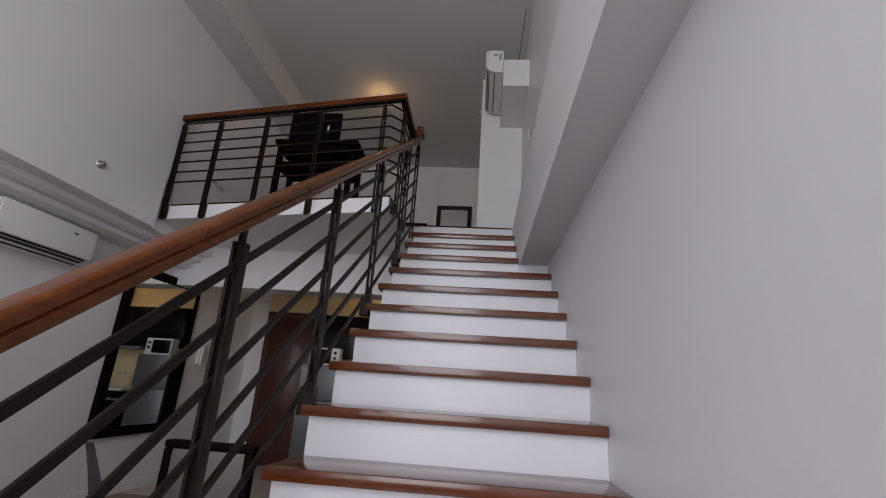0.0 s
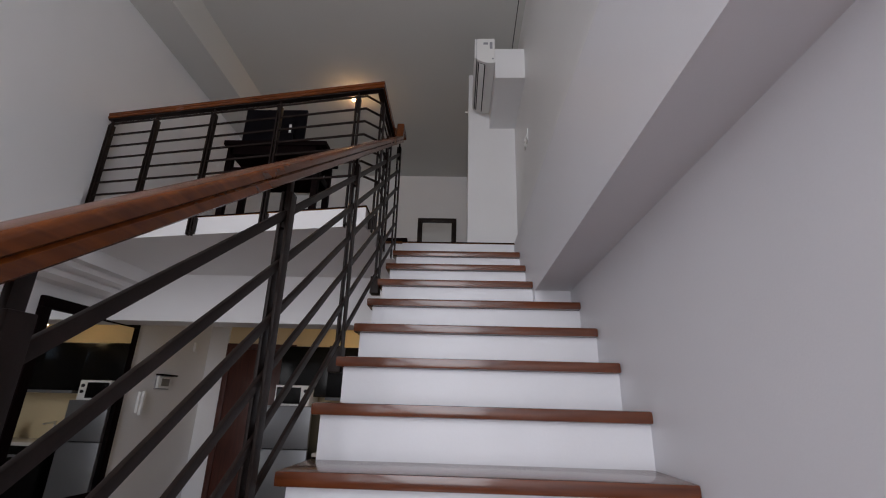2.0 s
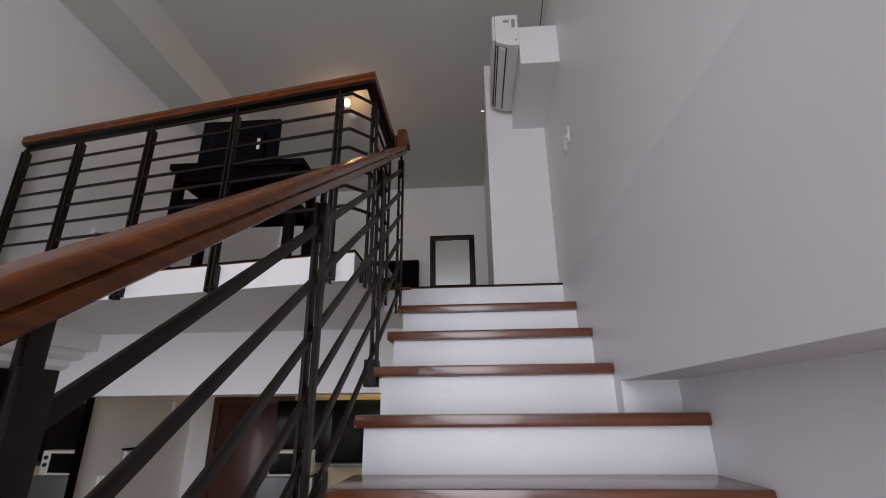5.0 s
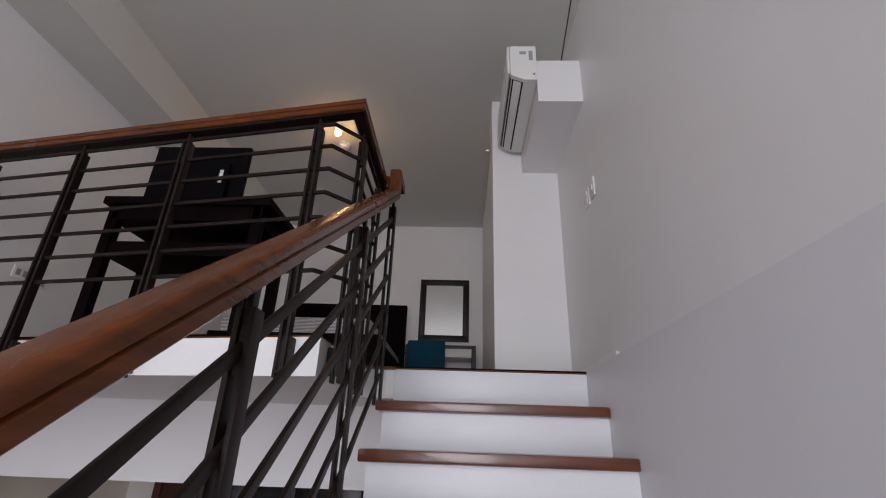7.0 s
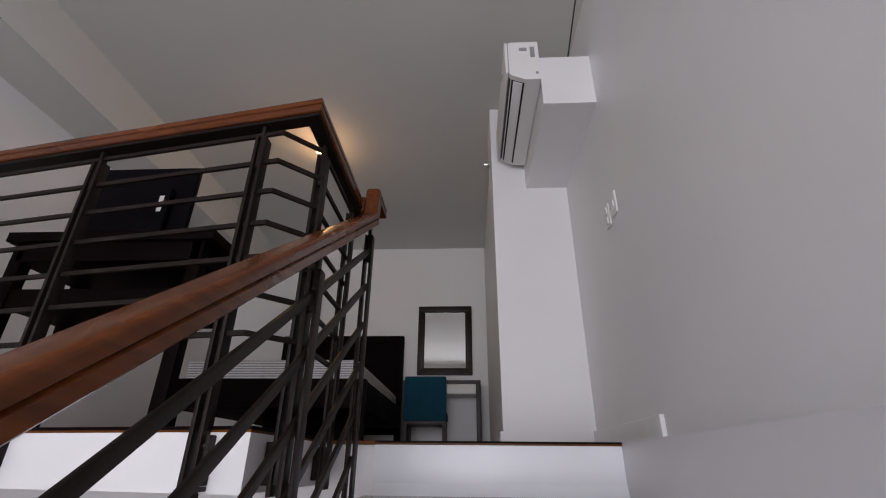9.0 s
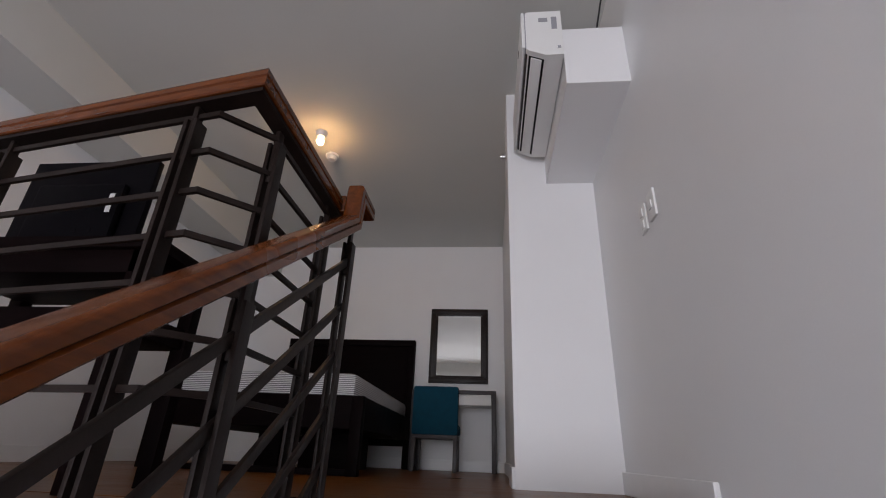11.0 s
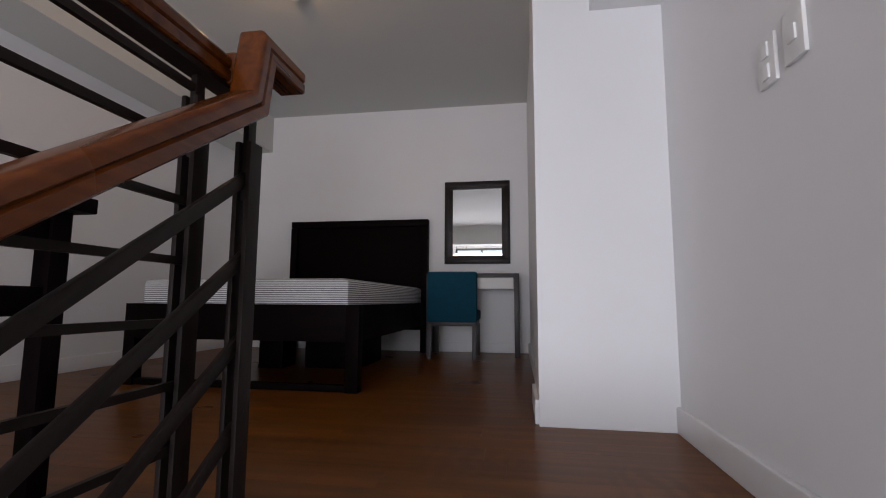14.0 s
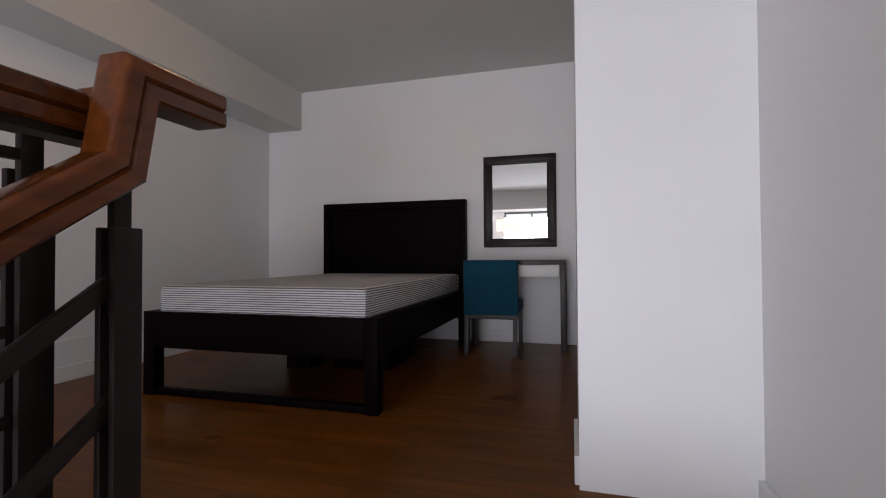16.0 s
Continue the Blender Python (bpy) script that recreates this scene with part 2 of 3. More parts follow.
def tube(x, y, z0, z1, r, bm=None, r2=None, n=20, m=None):
    bm = bm or bmesh.new()
    mm = Matrix.Translation((x, y, (z0 + z1) / 2))
    bmesh.ops.create_cone(bm, cap_ends=True, segments=n, radius1=r, radius2=r if r2 is None else r2, depth=z1 - z0,
                          matrix=m @ mm if m is not None else mm)
    return bm


def prism(points, axis, lo, hi, bm=None):
    """A solid from an outline; axis 'x': points are (y, z); 'y': (x, z); 'z': (x, y)."""
    bm = bm or bmesh.new()
    def at(p, v):
        return {"x": (v, p[0], p[1]), "y": (p[0], v, p[1]), "z": (p[0], p[1], v)}[axis]
    lows = [bm.verts.new(at(p, lo)) for p in points]
    highs = [bm.verts.new(at(p, hi)) for p in points]
    bm.faces.new(lows)
    bm.faces.new(highs[::-1])
    for i in range(len(points)):
        j = (i + 1) % len(points)
        bm.faces.new((lows[i], highs[i], highs[j], lows[j]))
    bmesh.ops.recalc_face_normals(bm, faces=bm.faces)
    return bm


def sweep(section, path, bm=None):
    """A closed section (sideways, up) carried along a path of points with mitred corners."""
    bm = bm or bmesh.new()
    path = [Vector(p) for p in path]
    rings = []
    for i, p in enumerate(path):
        before = (p - path[i - 1]).normalized() if i else (path[1] - p).normalized()
        after = (path[i + 1] - p).normalized() if i + 1 < len(path) else before
        mid = (before + after).normalized()
        flat = Vector((mid.x, mid.y, 0))
        if flat.length < 1e-3:
            flat = Vector((before.x, before.y, 0)) if abs(before.z) < 0.99 else Vector((after.x, after.y, 0))
        side = flat.normalized().cross(Vector((0, 0, 1)))
        top = side.cross(mid).normalized()
        bend = before.dot(mid)
        turn_flat = abs(Vector((before.x, before.y, 0)).normalized().dot(flat.normalized())) if Vector((before.x, before.y, 0)).length > 1e-3 else 1.0
        ks, ku = (1 / max(turn_flat, 0.4)), 1 / max(bend, 0.4) if turn_flat > 0.999 else 1.0
        rings.append([bm.verts.new(p + side * s * ks + top * u * ku) for s, u in section])
    n = len(section)
    for a, b in zip(rings, rings[1:]):
        for i in range(n):
            bm.faces.new((a[i], a[(i + 1) % n], b[(i + 1) % n], b[i]))
    bm.faces.new(rings[0])
    bm.faces.new(rings[-1][::-1])
    bmesh.ops.recalc_face_normals(bm, faces=bm.faces)
    return bm


def mesh_of(name, bm, mat, smooth=False):
    me = bpy.data.meshes.new(name)
    bm.to_mesh(me)
    bm.free()
    me.materials.append(mat)
    if smooth:
        me.polygons.foreach_set("use_smooth", [True] * len(me.polygons))
        me.set_sharp_from_angle(angle=radians(35))
    return me


def part(name, bm, mat, parent, label="", smooth=True):
    ob = new(name, mesh_of(name, bm, mat, smooth))
    ob.parent = parent
    ob.matrix_parent_inverse = Matrix.Translation(-parent.matrix_basis.translation) if parent.type == "EMPTY" else Matrix()
    if label:
        tagged(ob, label)
    return ob


def thing(name, x, y, z, label, category, group=""):
    """An Empty at the base of a thing; its parts are given in world places."""
    ob = new(name)
    ob.empty_display_size = 0.1
    ob.matrix_basis = pose(x, y, z)
    return tagged(ob, label, category, group)


def solid(name, bm, mat, label, category, kind="", smooth=True):
    return tagged(new(name, mesh_of(name, bm, mat, smooth)), label, category, "", kind)


def wall(name, bm, mat, label, category="wall"):
    return solid(name, bm, mat, label, category, "structure", False)


# ---- large structure ----
wall("ground", box(-60, 60, -80, 60, -6.3, -6.2), material("far_ground", (0.16, 0.17, 0.15), 0.9, vary=0.3, scale=0.3), "grey street level far below the windows", "ground")
wall("floor", box(XLOW - 0.2, 0.44, SOUTH - 0.2, NORTH + 0.2, -0.2, -0.012), GROUT, "reddish brown wooden plank floor downstairs", "floor")
SKEW = 0.40                  # the loft edge runs back towards the side wall
EDGE = 0.03                  # floor edge at the head of the stair
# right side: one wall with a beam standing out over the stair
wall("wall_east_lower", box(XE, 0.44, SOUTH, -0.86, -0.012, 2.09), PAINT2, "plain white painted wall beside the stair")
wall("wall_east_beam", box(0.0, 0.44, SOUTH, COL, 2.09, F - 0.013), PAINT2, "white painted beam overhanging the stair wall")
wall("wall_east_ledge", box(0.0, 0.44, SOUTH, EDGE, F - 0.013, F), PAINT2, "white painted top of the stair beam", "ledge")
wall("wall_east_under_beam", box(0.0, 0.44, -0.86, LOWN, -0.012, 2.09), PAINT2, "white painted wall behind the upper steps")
wall("wall_east_upper", box(XU, 0.44, SOUTH, COL, F, CEIL), PAINT, "white painted upper wall above the stair")
wall("wall_column", box(-0.365, 0.44, COL, 1.34, F, CEIL), PAINT, "white painted column standing on the loft floor")
wall("wall_east_bedroom", box(-0.330, 0.44, 1.34, NORTH, F, CEIL), PAINT, "white painted bedroom side wall")
wall("wall_north_upper", box(XL - 0.2, 0.44, NORTH, NORTH + 0.2, F, CEIL), PAINT, "white painted bedroom end wall")
wall("wall_west_upper", box(XLOW - 0.2, XL - 0.01, SOUTH, NORTH, 2.95, CEIL), PAINT, "tall white painted side wall with a beam line")
wall("wall_west_beam", box(XLOW - 0.2, XL + 0.05, SOUTH, -0.40, 2.43, 2.95), PAINT, "white painted beam along the living-room wall")
wall("wall_west_beam_inner", box(XLOW - 0.2, XL, -0.40, NORTH, 2.43, 2.95), PAINT, "white painted beam under the loft edge")
wall("wall_west_lower", box(XLOW - 0.2, XLOW, SOUTH, LOWN, -0.012, 2.43), PAINT, "white painted living-room side wall")
wall("trim_cove_west", prism([(XLOW, 2.43), (XL - 0.10, 2.43), (XL - 0.10, 2.385), (XL - 0.135, 2.365), (XL - 0.20, 2.365), (XL - 0.20, 2.32), (XL - 0.26, 2.29), (XLOW, 2.29)], "y", SOUTH, 0.65), PAINT, "stepped white cove under the wall beam", "trim")
wall("wall_north_lower", box(XLOW - 0.2, 0.44, LOWN, LOWN + 0.2, -0.012, 2.45), CREAM, "cream yellow painted wall behind the kitchen")
wall("wall_north_pier", box(XLOW, -3.502, LOWN - 0.04, LOWN - 0.001, -0.012, 2.449), PAINT, "white painted pier beside the entrance door")
wall("ceiling", box(XL - 0.2, 0.44, SOUTH - 0.2, NORTH + 0.2, CEIL, CEIL + 0.2), CEILP, "plain matt off-white ceiling", "ceiling")
wall("ceiling_beam_west", box(XL - 0.05, -2.99, -4.0, NORTH, 4.73, CEIL), CEILP, "white painted ceiling beam along the side wall", "beam")
wall("ceiling_beam_across", box(XL - 0.05, XU, -4.4, -4.0, 4.63, CEIL), CEILP, "white painted beam across the living-room ceiling", "beam")
SE = -1.075                  # side edge of the loft floor over the stair
FASC = -0.675                # front edge of the loft floor
# loft slab, with its drop beam and the ceiling below
wall("loft_slab", prism([(XL, FASC + SKEW), (SE, FASC), (SE, EDGE + 0.02), (XU, EDGE + 0.02), (XU, NORTH), (XL, NORTH)], "z", F - 0.145, F - 0.013), PAINT, "white painted edge of the loft floor slab", "slab")
wall("loft_drop_beam", box(XLOW, -0.94, 0.651, 0.93, 2.11, F - 0.145), PAINT, "white painted drop beam under the loft", "beam")
wall("ceiling_lower", box(XLOW, 0.0, 0.93, LOWN, 2.45, F - 0.145), CEILP, "white ceiling under the loft", "ceiling")
# window wall behind the living room
WX0, WX1, WZ0, WZ1 = -2.32, 0.10, 0.25, 4.78
wall("wall_south", box(XLOW - 0.2, WX0, SOUTH - 0.2, SOUTH, -0.012, CEIL), PAINT, "white painted window wall")
wall("wall_south_pier", box(WX1, 0.44, SOUTH - 0.2, SOUTH, -0.012, CEIL), PAINT, "white painted window wall pier")
wall("wall_south_sill", box(WX0, WX1, SOUTH - 0.2, SOUTH, -0.012, WZ0), PAINT, "white painted wall below the window")
wall("wall_south_head", box(WX0, WX1, SOUTH - 0.2, SOUTH, WZ1, CEIL), PAINT, "white painted wall above the window")
win = tagged(new("window_1"), "tall grey-framed living-room window", "window", "", "structure")
win.matrix_basis = pose((WX0 + WX1) / 2, SOUTH - 0.1, WZ0)
for z in (WZ0 + 0.03, 1.5, 2.9, WZ1 - 0.03):
    part("window_bar", box(WX0, WX1, SOUTH - 0.13, SOUTH - 0.07, z - 0.03, z + 0.03, 0.004), SILVER, win)
for k in range(4):
    x = WX0 + 0.03 + k * (WX1 - WX0 - 0.06) / 3
    part("window_post", box(x - 0.025, x + 0.025, SOUTH - 0.135, SOUTH - 0.065, WZ0, WZ1, 0.004), SILVER, win)

# baseboards
def baseboard(x0, x1, y0, y1, z):
    wall("baseboard", box(x0, x1, y0, y1, z, z + 0.095, 0.004), TRIMP, "white painted baseboard", "baseboard")

baseboard(XU - 0.018, XU, -0.02, COL, F)
baseboard(-0.348, -0.330, 1.34, NORTH, F)
baseboard(-0.380, -0.362, COL + 0.03, 1.34, F)
baseboard(XL, -0.348, NORTH - 0.018, NORTH, F)
baseboard(XL - 0.012, XL + 0.012, FASC + SKEW + 0.03, NORTH - 0.018, F)
baseboard(XLOW, XLOW + 0.018, SOUTH, LOWN, 0)

# ---- stair ----
stair = thing("staircase", -0.5, -2.0, 0, "straight white staircase with glossy red-brown wooden treads", "staircase")
def nose(k):
    return (k - 15) * GOING - 0.02
SX0 = -0.91
outline = [(nose(1) + 0.03, 0)]
for k in range(1, 16):
    outline += [(nose(k) + 0.03, k * STEP - 0.042), (min(nose(k + 1), EDGE) + 0.03, k * STEP - 0.042)] if k < 15 else [(EDGE + 0.03, F - 0.02)]
outline += [(EDGE + 0.06, F - 0.02), (EDGE + 0.06, F - 0.40), (nose(2), 0)]
part("stair_body", prism(outline, "x", SX0, -0.001), RISERP, stair, "white painted stair body", False)
part("stair_body_side", prism([(nose(1) + 0.03, 0)] + [p for k in range(1, 12) for p in ((nose(k) + 0.03, k * STEP - 0.042), (nose(k + 1) + 0.03 if k < 11 else -0.861, k * STEP - 0.042))] + [(-0.861, 0)], "x", -0.001, XE - 0.001), RISERP, stair, "", False)
for k in range(1, 15):
    xr = XE - 0.001 if k <= 11 else -0.001
    y1 = -0.862 if k == 11 else min(nose(k + 1), EDGE) + 0.029
    part("tread", box(SX0 - 0.028, xr, nose(k), y1, k * STEP - 0.041, k * STEP, 0.009), TREAD, stair, "glossy red-brown tread")
part("landing_riser", box(SX0, -0.001, EDGE, EDGE + 0.019, F - STEP, F - 0.0125, 0.003), RISERP, stair)

# ---- steel and wood railing ----
HX = -0.962
def hand_z(y):
    return 3.649 + 0.685 * y
railing = thing("stair_railing", HX, -2.0, 0, "dark steel stair railing with varnished wooden handrail", "railing")
SEC = [(-0.030, -0.032), (-0.034, -0.028), (-0.034, -0.006), (-0.028, -0.001), (-0.034, 0.004)]
SEC += [(-0.020 + 0.014 * math.cos(radians(a)), 0.020 + 0.014 * math.sin(radians(a))) for a in (180, 157, 135, 112, 90)]
SEC += [(0.020 + 0.014 * math.cos(radians(a)), 0.020 + 0.014 * math.sin(radians(a))) for a in (90, 67, 45, 22, 0)]
SEC += [(0.034, 0.004), (0.028, -0.001), (0.034, -0.006), (0.034, -0.028), (0.030, -0.032)]
SEC = [(a * 0.92, b * 0.84) for a, b in SEC]
YE = -0.125
LZ = F + 0.941
part("handrail", sweep(SEC, [(HX, -3.75, hand_z(-3.75)), (HX, YE, hand_z(YE)), (HX, YE + 0.022, LZ + 0.046), (HX, YE + 0.17, LZ + 0.046)]), RAILW, railing, "orange-brown varnished handrail with a groove and raised end")
part("handrail_return", box(HX - 0.07, HX - 0.033, YE - 0.0, YE + 0.075, LZ - 0.03, LZ + 0.036, 0.006), RAILX, railing)
POSTS = [-3.70, -2.97, -2.23, -1.455, -0.69, -0.115]
for y in POSTS:
    z = hand_z(y)
    for dx in (-0.012, 0.012):
        part("post", box(HX + dx - 0.005, HX + dx + 0.005, y - 0.020, y + 0.020, z - 1.06, z - 0.085, 0.002), STEEL, railing)
    part("post_pin", box(HX - 0.006, HX + 0.006, y - 0.013, y + 0.013, z - 0.20, z - 0.03, 0.002), STEEL, railing)
    if y < -0.2:
        part("post_foot", box(HX - 0.035, HX + 0.02, y - 0.035, y + 0.035, z - 1.09, z - 0.98, 0.004), STEEL, railing)
for i in range(6):
    d = 0.15 + 0.157 * i
    part("rail_bar", strut((HX, -3.70, hand_z(-3.70) - d), (HX, -0.115, hand_z(-0.115) - d), 0.012, 0.025, 0.003), STEEL, railing)
# loft railing
loft = thing("loft_railing", -2.3, -0.97, F, "dark steel loft railing with varnished wooden top rail", "railing")
LX, LY = -1.035, -0.700


def front(x):
    """The railing line above the loft edge."""
    return LY + SKEW * (x - LX) / (XL - LX)


part("top_rail", sweep(SEC, [(XL + 0.002, front(XL), LZ), (LX, LY, LZ), (LX, YE + 0.08, LZ)]), RAILX, loft, "orange-brown varnished top rail with a groove")
part("rail_flat", sweep([(-0.022, -0.038), (-0.022, -0.026), (0.022, -0.026), (0.022, -0.038)], [(XL + 0.002, front(XL), LZ), (LX, LY, LZ), (LX, YE + 0.06, LZ)]), STEEL, loft)
for x in (XL + 0.03, -2.90, -2.38, -1.82, -1.20):
    y = front(x)
    for d in (-0.012, 0.012):
        part("post", box(x + d - 0.005, x + d + 0.005, y - 0.021, y + 0.021, F - 0.155, LZ - 0.085, 0.002), STEEL, loft)
    part("post_pin", box(x - 0.006, x + 0.006, y - 0.013, y + 0.013, LZ - 0.2, LZ - 0.042, 0.002), STEEL, loft)
    part("bracket", box(x - 0.007, x + 0.007, y + 0.02, y + 0.075, F - 0.13, F - 0.03, 0.003), STEEL, loft)
    side = part("side_plate", box(x + 0.026, x + 0.036, y - 0.018, y + 0.05, F - 0.128, F - 0.02, 0.003), STEEL, loft)
    part("tie_plate", box(x - 0.017, x + 0.036, y - 0.021, y + 0.021, F - 0.140, F - 0.130, 0.003), STEEL, loft)
    for dz in (0.045, 0.10):
        b = part("bolt", tube(0, 0, -0.003, 0.003, 0.006, None, None, 6, pose(x + 0.031, y - 0.020, F - dz, 90)), STEEL, side)
for y in (-0.57, -0.175):
    for d in (-0.012, 0.012):
        part("post", box(LX + d - 0.005, LX + d + 0.005, y - 0.020, y + 0.020, F - 0.155, LZ - 0.085, 0.002), STEEL, loft)
    part("post_pin", box(LX - 0.006, LX + 0.006, y - 0.013, y + 0.013, LZ - 0.2, LZ - 0.042, 0.002), STEEL, loft)
    part("bracket", box(SE + 0.001, LX + 0.005, y - 0.007, y + 0.007, F - 0.13, F - 0.03, 0.003), STEEL, loft)
for i in range(7):
    z = F + 0.225 + 0.108 * i
    part("rail_bar", sweep([(-0.005, -0.007), (-0.005, 0.007), (0.005, 0.007), (0.005, -0.007)], [(XL + 0.002, front(XL), z), (LX - 0.10, front(LX - 0.10), z), (LX, LY + 0.12, z), (LX, -0.175, z)]), STEEL, loft)

# ---- bedroom ----
bed = thing("bed", -2.1, 2.7, F, "dark wenge wooden double bed frame on the loft floor", "bed")
BX0, BX1, BY0 = -2.66, -1.265, 1.41
HB = NORTH - 0.02             # back of the headboard
part("headboard", box(BX0 + 0.03, BX1 - 0.08, HB - 0.04, HB - 0.015, F + 0.2, F + 1.20, 0.004), WENGE, bed)
for a, b, c, d in ((BX0 - 0.03, BX1 - 0.02, F + 1.195, F + 1.26), (BX0 - 0.03, BX0 + 0.035, F, F + 1.194), (BX1 - 0.085, BX1 - 0.02, F, F + 1.194)):
    part("headboard_frame", box(a, b, HB - 0.075, HB, c, d, 0.006), WENGE, bed)
part("foot_rail", box(BX0 + 0.071, BX1 - 0.071, BY0, BY0 + 0.06, F + 0.26, F + 0.455, 0.002), WENGE, bed)
for x0 in (BX0, BX1 - 0.07):
    part("side_rail", box(x0, x0 + 0.06, BY0 + 0.071, HB - 0.076, F + 0.26, F + 0.455, 0.002), WENGE, bed)
    part("leg", box(x0, x0 + 0.07, BY0, BY0 + 0.07, F, F + 0.455, 0.002), WENGEV, bed)
    part("leg", box(x0, x0 + 0.07, HB - 0.15, HB - 0.077, F, F + 0.259, 0.002), WENGEV, bed)
part("floor_rail", box(BX0 + 0.071, BX1 - 0.071, BY0 + 0.012, BY0 + 0.058, F + 0.001, F + 0.036, 0.004), WENGE, bed)
part("centre_support", box(-2.26, -2.08, 2.15, 2.35, F, F + 0.259, 0.004), WENGE, bed)
# dark box added to deepen the shade under the bed
part("storage_base", box(-1.94, -1.54, BY0 + 0.80, 2.75, F + 0.001, F + 0.259, 0.004), WENGE, bed)
part("slat_base", box(BX0 + 0.06, BX1 - 0.06, BY0 + 0.06, HB - 0.08, F + 0.26, F + 0.30), WENGE, bed)
mattress = thing("mattress", -2.1, 2.7, F + 0.30, "bare mattress with grey striped sides on the bed", "mattress")
part("mattress_side", box(BX0 + 0.07, BX1 - 0.07, BY0 + 0.03, HB - 0.08, F + 0.30, F + 0.595, 0.035), TICK, mattress)
part("mattress_top", box(BX0 + 0.11, BX1 - 0.11, BY0 + 0.07, HB - 0.12, F + 0.590, F + 0.598, 0.003), QUILT, mattress, "pale grey quilted top")


def framed_mirror(name, x0, x1, z0, z1, y, wide, label):
    ob = thing(name, (x0 + x1) / 2, y, z0, label, "mirror")
    for a, b, c, d in ((x0, x1, z1 - wide, z1), (x0, x1, z0, z0 + wide), (x0, x0 + wide, z0 + wide, z1 - wide), (x1 - wide, x1, z0 + wide, z1 - wide)):
        part("frame", box(a, b, y - 0.035, y - 0.002, c, d, 0.006), FRAMEW, ob)
    for a, b, c, d in ((x0 + 0.012, x1 - 0.012, z1 - wide + 0.022, z1 - 0.012), (x0 + 0.012, x1 - 0.012, z0 + 0.012, z0 + wide - 0.022), (x0 + 0.012, x0 + wide - 0.022, z0 + wide - 0.022, z1 - wide + 0.022), (x1 - wide + 0.022, x1 - 0.012, z0 + wide - 0.022, z1 - wide + 0.022)):
        part("frame_moulding", box(a, b, y - 0.045, y - 0.034, c, d, 0.005), FRAMEW, ob)
    part("mirror_glass", box(x0 + wide, x1 - wide, y - 0.018, y - 0.012, z0 + wide, z1 - wide), MIRRORM, ob, "", False)
    return ob

framed_mirror("wall_mirror", -1.132, -0.503, F + 0.828, F + 1.632, NORTH, 0.078, "small dark-framed mirror hanging above the desk")
desk = thing("desk", -0.9, 3.5, F, "narrow grey-brown desk with a white drawer front", "desk")
DX0, DX1, DY0, DZ = -1.24, -0.425, 3.09, F + 0.718
part("desk_top", box(DX0, DX1, DY0, NORTH - 0.02, DZ - 0.035, DZ, 0.003), GREYW, desk)
for x in (DX0, DX1 - 0.045):
    part("leg_panel", box(x, x + 0.045, DY0, DY0 + 0.05, F, DZ - 0.035, 0.003), GREYW, desk)
    part("leg_panel", box(x, x + 0.045, NORTH - 0.07, NORTH - 0.02, F, DZ - 0.035, 0.003), GREYW, desk)
part("drawer", box(DX0 + 0.05, DX1 - 0.05, DY0 + 0.012, NORTH - 0.075, DZ - 0.135, DZ - 0.037, 0.003), PLASTIC, desk, "white drawer front")
chair = thing("desk_chair", -1.06, 3.35, F, "teal upholstered dining chair with dark wooden legs at the desk", "chair")
CX0, CX1, CY0 = -1.19, -0.772, 2.86
part("backrest", box(CX0, CX1, CY0, CY0 + 0.075, F + 0.30, F + 0.72, 0.022), TEAL, chair)
part("seat", box(CX0, CX1, CY0 + 0.02, CY0 + 0.42, F + 0.31, F + 0.40, 0.02), TEAL, chair)
part("seat_frame", box(CX0 + 0.01, CX1 - 0.01, CY0 + 0.02, CY0 + 0.40, F + 0.27, F + 0.309, 0.004), GREYW, chair)
for x in (CX0 + 0.005, CX1 - 0.04):
    for y in (CY0 + 0.015, CY0 + 0.37):
        part("leg", strut((x + 0.018, y + (-0.02 if y < CY0 + 0.1 else 0.02), F), (x + 0.018, y + 0.01, F + 0.28), 0.032, 0.032, 0.003, None, (0, 1, 0)), GREYW, chair)

# ceiling lamp and detector of the loft
bulb = thing("ceiling_lamp", -1.79, 1.29, CEIL, "bare warm bulb in a white ceiling socket", "lamp")
socket = part("socket", tube(-1.79, 1.29, CEIL - 0.045, CEIL - 0.001, 0.032, None, 0.048), PLASTIC, bulb)
bb = bmesh.new()
bmesh.ops.create_uvsphere(bb, u_segments=20, v_segments=12, radius=0.03, matrix=pose(-1.79, 1.29, CEIL - 0.085))
part("light_bulb", bb, BULBM, socket, "glowing warm bulb").visible_shadow = False
det = thing("smoke_detector", -1.80, 1.585, CEIL, "round white smoke detector on the ceiling", "smoke detector")
part("base", tube(-1.80, 1.585, CEIL - 0.022, CEIL - 0.001, 0.055), PLASTIC, det)
part("cap", tube(-1.80, 1.585, CEIL - 0.05, CEIL - 0.022, 0.03, None, 0.045), PLASTIC, det)

